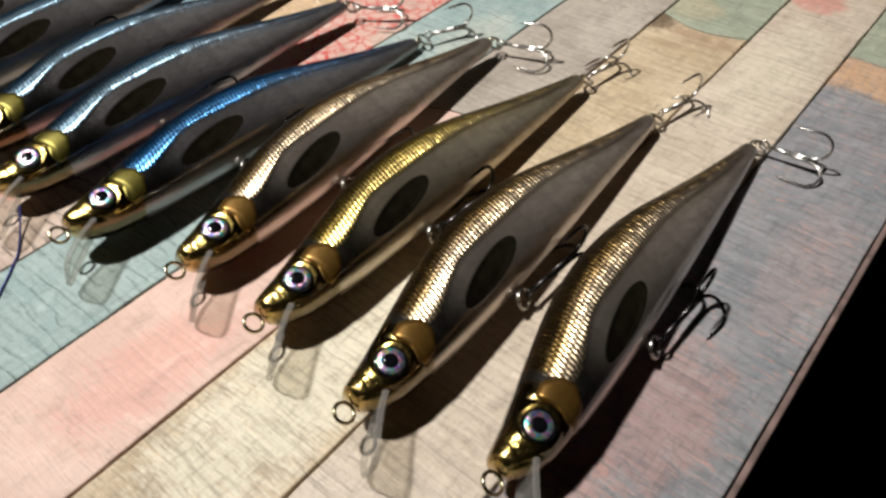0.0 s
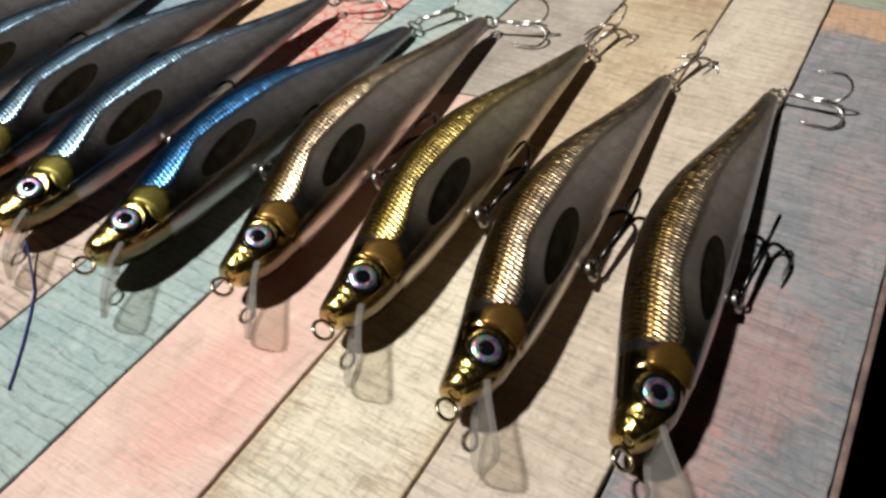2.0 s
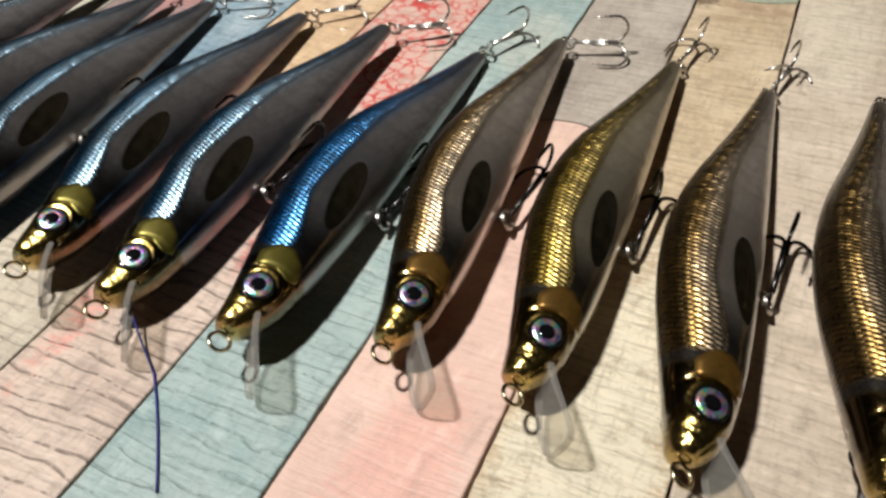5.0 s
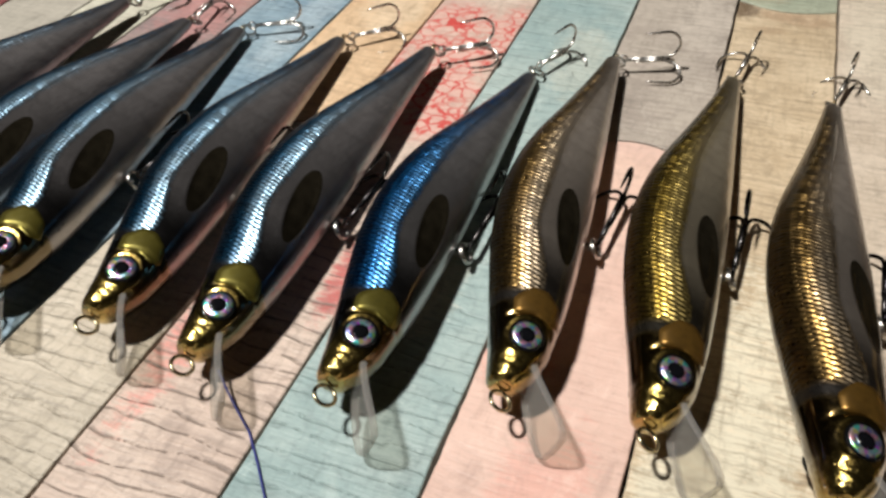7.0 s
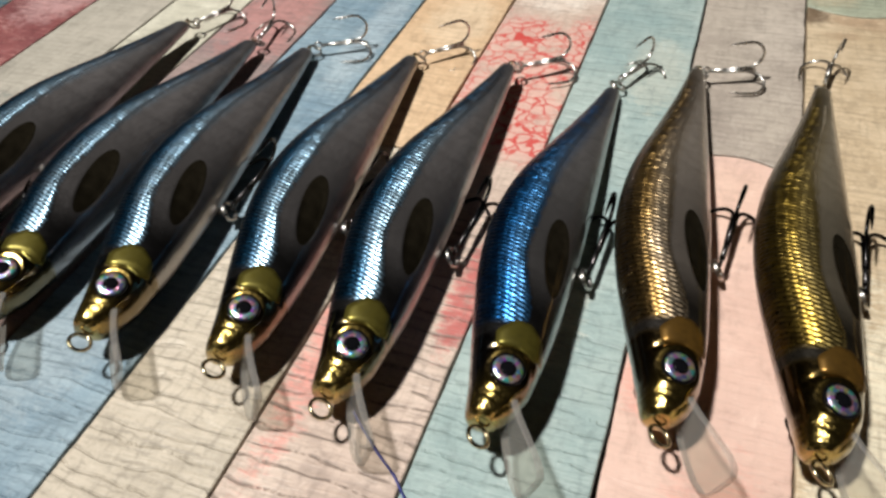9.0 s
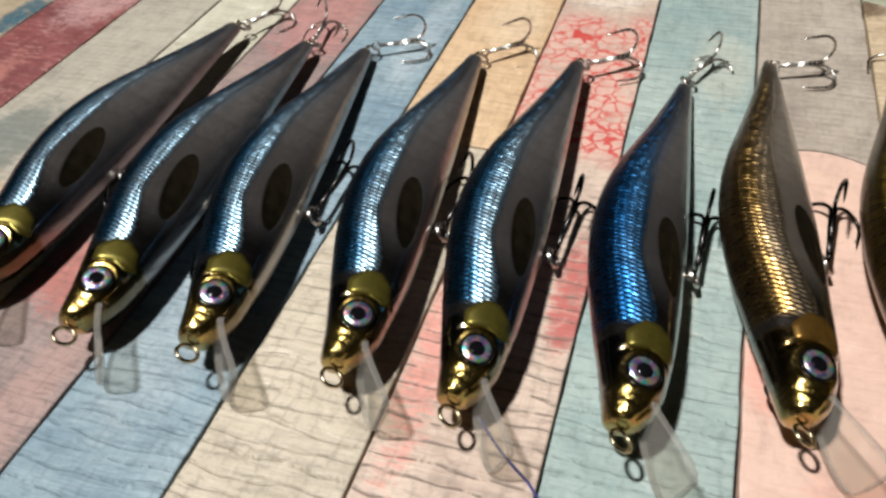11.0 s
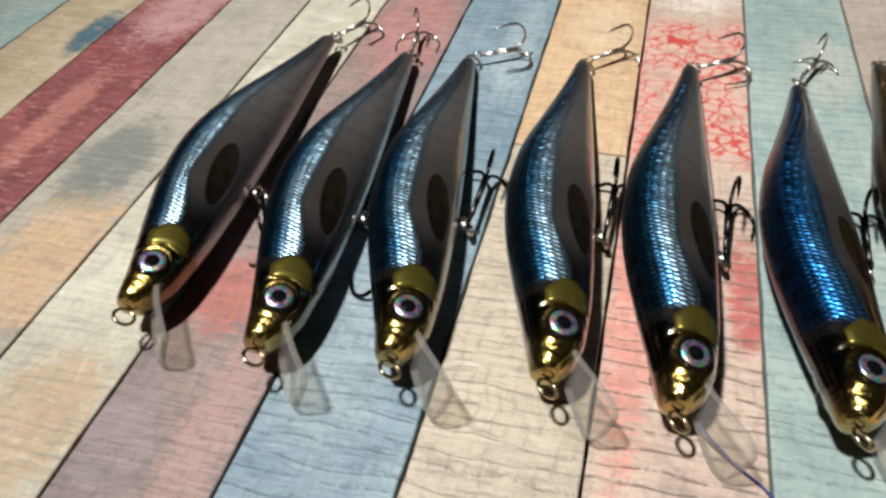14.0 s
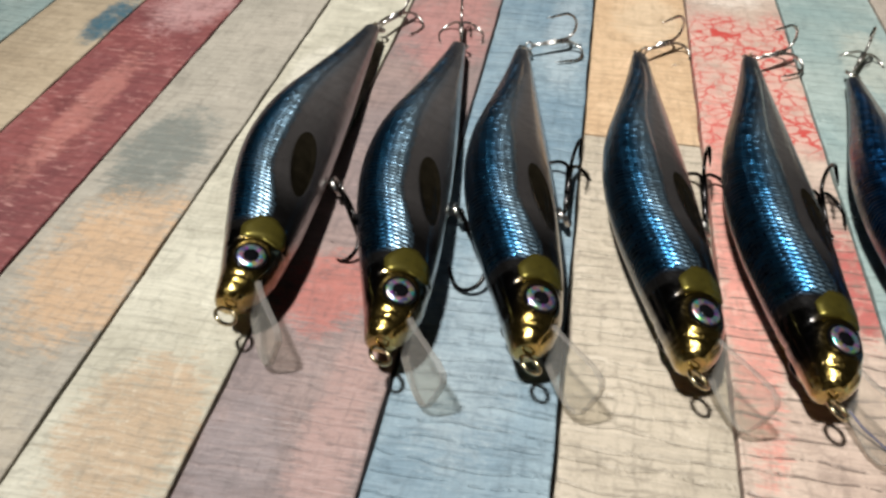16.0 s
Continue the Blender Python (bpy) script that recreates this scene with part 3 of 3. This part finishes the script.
def body_mesh():
    xs, P, u, v, nt = body_grid()
    nx = len(xs) - 1
    P = P + np.array((0, 0, AXIS))
    verts = (P[:, :nt].reshape(-1, 3) * MM).tolist()
    i, k = np.meshgrid(np.arange(nx), np.arange(nt), indexing="ij")
    k2 = (k + 1) % nt
    quads = np.stack([i * nt + k, i * nt + k2, (i + 1) * nt + k2, (i + 1) * nt + k], axis=-1).reshape(-1, 4)
    faces = quads.tolist() + [list(range(nt))[::-1], [nx * nt + q for q in range(nt)]]
    me = bpy.data.meshes.new("lure_body")
    me.from_pydata(verts, [], faces)
    # along the seam under the back the girth runs on without a jump
    right = np.where(k + 1 > nt / 2, np.where(k < nt / 2, 0.0, 1.0), 0.0)
    total = np.repeat((v[:, nt // 2] * 2)[:-1, None], nt, axis=1)
    arc = np.where(v < 0, v + (v[:, nt // 2] * 2)[:, None], v)
    arc[:, nt] = v[:, nt // 2] * 2
    corner = []
    for a, b in ((0, 0), (0, 1), (1, 1), (1, 0)):
        vv = arc[i + a, k + b]
        corner.append(np.stack([u[i + a, k + b], np.where(k >= nt / 2, vv - total, vv), P[i + a, k + b, 1]], axis=-1))
    loops = np.stack(corner, axis=2).reshape(-1, 3) / 100
    caps = np.array([[STATION[0] / 100, 0, 0]] * nt + [[STATION[-1] / 100, 0, 0]] * nt)
    loops = np.concatenate([loops, caps])
    for name, cols in (("girth", (0, 1)), ("side", (0, 2))):
        layer = me.uv_layers.new(name=name)
        layer.data.foreach_set("uv", np.ascontiguousarray(loops[:, cols], dtype=np.float32).ravel())
    me.polygons.foreach_set("use_smooth", [True] * len(me.polygons))
    me.update()
    return me


def skin_patch(name, outline, lift, material, up=1, rings=7, edge=0.0):
    """A plate that follows the skin inside an outline of (X, Y), its rim let into the skin."""
    bm = bmesh.new()
    cx = sum(p[0] for p in outline) / len(outline)
    cy = sum(p[1] for p in outline) / len(outline)
    n = len(outline)
    c, _ = on_side(cx, cy, lift, up)
    levels = []
    for r in range(1, rings + 1):
        f = r / rings
        lf = lift if r < rings else edge
        f = f if r < rings else 1.0
        if r == rings - 1:
            f = 0.96
        levels.append([bm.verts.new((on_side(cx + (p[0] - cx) * f, cy + (p[1] - cy) * f, lf, up)[0] + Vector((0, 0, AXIS))) * MM) for p in outline])
    centre = bm.verts.new((c + Vector((0, 0, AXIS))) * MM)
    for k in range(n):
        bm.faces.new((centre, levels[0][k], levels[0][(k + 1) % n]))
    for a, b in zip(levels, levels[1:]):
        for k in range(n):
            bm.faces.new((a[k], b[k], b[(k + 1) % n], a[(k + 1) % n]))
    me = mesh_of(name, bm, material)
    return me


def rounded(points, steps=5):
    """A closed outline with eased corners."""
    pts = [Vector(p) for p in points]
    out = []
    n = len(pts)
    for i in range(n):
        a, b, c = pts[i - 1], pts[i], pts[(i + 1) % n]
        s, e = b.lerp(a, 0.22), b.lerp(c, 0.22)
        for k in range(steps):
            t = k / (steps - 1)
            out.append(s.lerp(b, t).lerp(b.lerp(e, t), t))
    return [(p[0], p[1]) for p in out]


GILL = rounded([(3.6, 5.3), (6.4, 6.0), (9.2, 3.6), (9.3, 0.9), (7.4, -1.9), (4.6, -2.6), (3.4, -1.2), (4.4, 1.8)], 6)
OVAL = []
for k in range(40):
    a = k * math.tau / 40
    p, q = WINDOW[2] * math.cos(a), WINDOW[3] * math.sin(a) * (1.0 + 0.14 * math.cos(a))
    OVAL.append((WINDOW[0] + p * math.cos(WINDOW[4]) - q * math.sin(WINDOW[4]), WINDOW[1] + p * math.sin(WINDOW[4]) + q * math.cos(WINDOW[4])))


def lathe(name, profile, material, n=32):
    """A round piece about z from (radius, height) in millimetres."""
    bm = bmesh.new()
    levels = [[bm.verts.new((r * math.cos(k * math.tau / n) * MM, r * math.sin(k * math.tau / n) * MM, z * MM)) for k in range(n)] for r, z in profile]
    for a, b in zip(levels, levels[1:]):
        for k in range(n):
            bm.faces.new((a[k], a[(k + 1) % n], b[(k + 1) % n], b[k]))
    bm.faces.new(levels[0][::-1])
    bm.faces.new(levels[-1])
    return mesh_of(name, bm, material)


def lip_mesh():
    """Clear diving lip: a rounded plate set across the chin, sloping forward and down from it."""
    half = [(0.0, 2.5), (2.0, 2.9), (4.5, 3.6), (7.5, 4.3), (10.0, 4.7), (11.8, 4.4), (12.6, 3.4), (12.9, 1.2)]
    outline = [(s, w) for s, w in half] + [(s, -w) for s, w in half[::-1]]
    a = math.radians(203)
    ax, ay = math.cos(a), math.sin(a)
    bm = bmesh.new()
    layers = []
    for off, e in ((0.6, 0.3), (0.4, 0.0), (-0.4, 0.0), (-0.6, 0.3)):
        layer = []
        for s, w in outline:
            w2 = w - math.copysign(e, w)
            s2 = min(s, 12.9 - e)
            bow = 0.012 * s2 * s2
            layer.append(bm.verts.new(((-3.6 + ax * s2 - ay * (off + bow)) * MM, (-0.6 + ay * s2 + ax * (off + bow)) * MM, (w2 + AXIS + 1.1) * MM)))
        layers.append(layer)
    n = len(outline)
    rim = []
    for p, q in zip(layers, layers[1:]):
        for k in range(n):
            rim.append(bm.faces.new((p[k], p[(k + 1) % n], q[(k + 1) % n], q[k])))
    for f in rim:
        f.material_index = 1
    bm.faces.new(layers[0][::-1])
    bm.faces.new(layers[-1])
    me = mesh_of("lip", bm, mat_clear, False)
    me.materials.append(mat_lip_edge)
    return me


def treble_mesh(name, shank, gap, wire, material):
    """Three-pointed hook: eye at the origin, shank along +X."""
    bm = bmesh.new()
    tube(bm, circle(1.0, 14, (-0.9, 0, 0), (1, 0, 0), (0, 0, 1)), wire * 0.8, 6, closed=True)
    tube(bm, [(0, 0, 0), (shank * 0.5, 0, 0), (shank, 0, 0)], wire * 1.35, 8)
    for k in range(3):
        a = math.radians(90 + 120 * k)
        u = Vector((0, math.cos(a), math.sin(a)))
        prof = [(shank * 0.35, 0.25), (shank - 0.6, 0.45)]
        r = gap / 2
        for i in range(1, 12):
            ph = math.pi * i / 11
            prof.append((shank - 0.2 + r * 1.05 * math.sin(ph), 0.45 + r * (1 - math.cos(ph))))
        prof += [(shank - r * 0.7, gap + 0.3), (shank - r * 1.3, gap + 0.15), (shank - r * 1.75, gap - 0.1)]
        pts = [Vector((x, 0, 0)) + u * y for x, y in prof]
        tube(bm, pts, wire, 7, taper=[1.0] * (len(pts) - 3) + [0.9, 0.6, 0.12])
        tip = pts[-2]
        tube(bm, [tip, tip + Vector((0.9, 0, 0)) - u * 0.75], wire * 0.5, 5, taper=[1.0, 0.15])
    return mesh_of(name, bm, material)


def ring_mesh(name, r, wire, material, turns=2):
    bm = bmesh.new()
    pts = []
    n = 22 * turns
    for i in range(n):
        a = i * math.tau / 22
        pts.append((r * math.cos(a), r * math.sin(a), (i / n - 0.5) * wire * 1.9))
    if turns == 1:
        tube(bm, [(p[0], p[1], 0) for p in pts], wire, 7, closed=True)
    else:
        tube(bm, pts, wire, 7)
    return mesh_of(name, bm, material)


def hanger_mesh():
    bm = bmesh.new()
    tube(bm, [(0, 1.4, 0.5), (0, -0.4, 0.5)] + [(0.0, -0.9 - 0.6 * math.sin(math.pi * k / 6), 0.5 * math.cos(math.pi * k / 6)) for k in range(7)] + [(0, -0.4, -0.5), (0, 1.4, -0.5)], 0.3, 6)
    return mesh_of("hook_hanger", bm, mat_steel)


shared = {
    "gill": {(tone, u): skin_patch("gill_plate", GILL, 0.16, mat_gill[tone], u, edge=-0.15) for tone in mat_gill for u in (1, -1)},
    "window": {u: skin_patch("side_window", OVAL, 0.10, mat_patch, u, edge=0.02) for u in (1, -1)},
    "iris": lathe("iris", [(2.35, -0.5), (2.4, 0.1), (2.2, 0.32), (1.35, 0.36), (1.1, 0.30)], mat_holo),
    "socket": lathe("eye_rim", [(2.75, -0.5), (2.75, 0.1), (2.65, 0.2), (2.4, 0.16)], mat_pupil),
    "pupil": lathe("pupil", [(1.3, 0.30), (1.3, 0.40), (1.0, 0.52), (0.3, 0.56)], mat_pupil),
    "lip": lip_mesh(),
    "belly_treble": treble_mesh("belly_treble", 13.5, 6.4, 0.40, mat_black_wire),
    "tail_treble": treble_mesh("tail_treble", 9.6, 6.6, 0.36, mat_steel),
    "tie": ring_mesh("line_tie", 1.75, 0.34, mat_brass, 1),
    "split": ring_mesh("split_ring", 1.9, 0.28, mat_steel, 2),
    "hanger": hanger_mesh(),
}
body_shape = body_mesh()
skins = {}
for skin in (skin_bronze, skin_gold, skin_blue, skin_silver):
    skins[skin.name] = body_shape.copy()
    skins[skin.name].materials.append(skin)


def facing(p, n, spin=0.0):
    q = Vector(n).to_track_quat("Z", "Y").to_matrix().to_4x4()
    return Matrix.Translation((Vector(p) + Vector((0, 0, AXIS))) * MM) @ q @ pose(0, 0, 0, 0, 0, spin)


def lure(x, y, yaw, skin, label, belly=(-16.0, 0.0), tail=(-40.0, 0.0), lean=LEAN, droop=0.0):
    """A minnow lure lying on its side with its eye over (x, y) and its tail yaw degrees clockwise of +y."""
    root = tagged(new("fishing_lure"), label, "fishing lure", group="row of fishing lures")
    root.matrix_basis = pose(x * MM, y * MM, 0, 0, 0, 90 - yaw)
    tilt = Matrix.Translation((0.02, 0, AXIS * MM)) @ pose(0, 0, 0, lean, droop, 0) @ Matrix.Translation((-0.02, 0, -AXIS * MM))
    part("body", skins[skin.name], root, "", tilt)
    tone = "ochre" if skin in (skin_bronze, skin_gold) else "olive"
    for up in (1, -1):
        part("gill_plate", shared["gill"][tone, up], root, "satin " + tone + " gold gill plate", tilt)
        part("side_window", shared["window"][up], root, "dished black oval on the side", tilt)
        p, n = on_side(0.0, EYE_Y, 0.0, up)
        eye = part("eye", shared["iris"], root, "silver holographic eye", tilt @ facing(p, n, x * 3))
        part("pupil", shared["pupil"], eye, "glossy black pupil")
        part("eye_rim", shared["socket"], eye)
    part("lip", shared["lip"], root, "clear plastic diving lip", tilt)
    part("line_tie", shared["tie"], root, "wire ring at the nose", tilt @ pose(-9.9 * MM, 2.0 * MM, AXIS * MM, 10, 10, 0))
    # belly hook
    part("hook_hanger", shared["hanger"], root, "", tilt @ pose(31 * MM, -4.5 * MM, (AXIS - 0.5) * MM))
    part("split_ring", shared["split"], root, "", pose(31.0 * MM, -6.2 * MM, 3.6 * MM, 62, 20, 0))
    c, s = math.cos(radians(belly[0])), math.sin(radians(belly[0]))
    part("treble_hook", shared["belly_treble"], root, "black nickel treble hook", pose((31.2 + 2.4 * c) * MM, (-6.4 + 2.4 * s) * MM, 4.1 * MM, belly[1], 1, belly[0]))
    # tail hook
    drop = 78.0 * math.sin(radians(droop))
    c, s = math.cos(radians(tail[0])), math.sin(radians(tail[0]))
    part("tail_eye", shared["tie"], root, "", tilt @ pose(98.9 * MM, 0.0, AXIS * MM, 80, 0, 0) @ Matrix.Scale(0.7, 4))
    part("split_ring", shared["split"], root, "", pose((100.2 + 0.6 * c) * MM, (-0.2 + 0.6 * s) * MM, max(2.3, 5.0 - drop) * MM, 15, 22, tail[0]))
    part("treble_hook", shared["tail_treble"], root, "bright steel treble hook", pose((100.6 + 2.6 * c) * MM, (-0.2 + 2.6 * s) * MM, max(3.3, 4.6 - 0.5 * drop) * MM, tail[1], 1.5, tail[0]))
    return root


BRONZE = "bronze scaled minnow lure with gold head"
GOLD = "yellow gold scaled minnow lure with gold head"
AZURE = "bright blue backed minnow lure with gold head"
SILVER = "silver-blue scaled minnow lure with gold head"
lure(140.2, -42.2, -3.3, skin_bronze, BRONZE + ", at the table edge", belly=(-6, 4), tail=(-86, -8), droop=2.2)
lure(114.7, -47.1, -2.1, skin_bronze, BRONZE, belly=(-6, 0), tail=(-16, 0), droop=2.0)
lure(89.3, -43.6, -0.3, skin_gold, GOLD, belly=(-3, -8), tail=(-10, 10), droop=1.5)
lure(66.9, -44.0, -3.9, skin_bronze, BRONZE, belly=(-10, 3), tail=(-72, -5), droop=0.8)
lure(42.7, -52.9, -0.6, skin_blue, AZURE, belly=(-4, 0), tail=(-25, 0), droop=3.0)
lure(17.7, -54.5, -1.2, skin_silver, SILVER + ", thread at its lip", belly=(-5, 5), tail=(-55, -5), droop=0.3)
lure(-2.6, -53.2, -4.8, skin_silver, SILVER, belly=(-7, -3), tail=(-50, 0), droop=1.8)
lure(-27.8, -55.2, -7.4, skin_silver, SILVER, belly=(-8, 12), tail=(-66, -10), droop=2.2)
lure(-49.8, -57.4, -4.0, skin_silver, SILVER, belly=(-157, 0), tail=(5, 0), droop=1.5)
lure(-75.9, -53.8, -2.6, skin_silver, SILVER + ", last of the row", belly=(-152, 10), tail=(-25, 0), droop=0.9)

# ---------------------------------------------------------------- loose thread
bm = bmesh.new()
tube(bm, [(19.5, -61.0, 3.4), (21.5, -62.6, 2.0), (25.0, -65.2, 0.7), (29.0, -68.0, 0.35), (33.2, -72.4, 0.3), (37.4, -77.2, 0.3), (41.0, -81.6, 0.3), (43.8, -85.2, 0.3)], 0.22, 6)
tagged(new("thread", mesh_of("thread", bm, mat_thread)), "short navy blue thread lying on the boards", "thread")
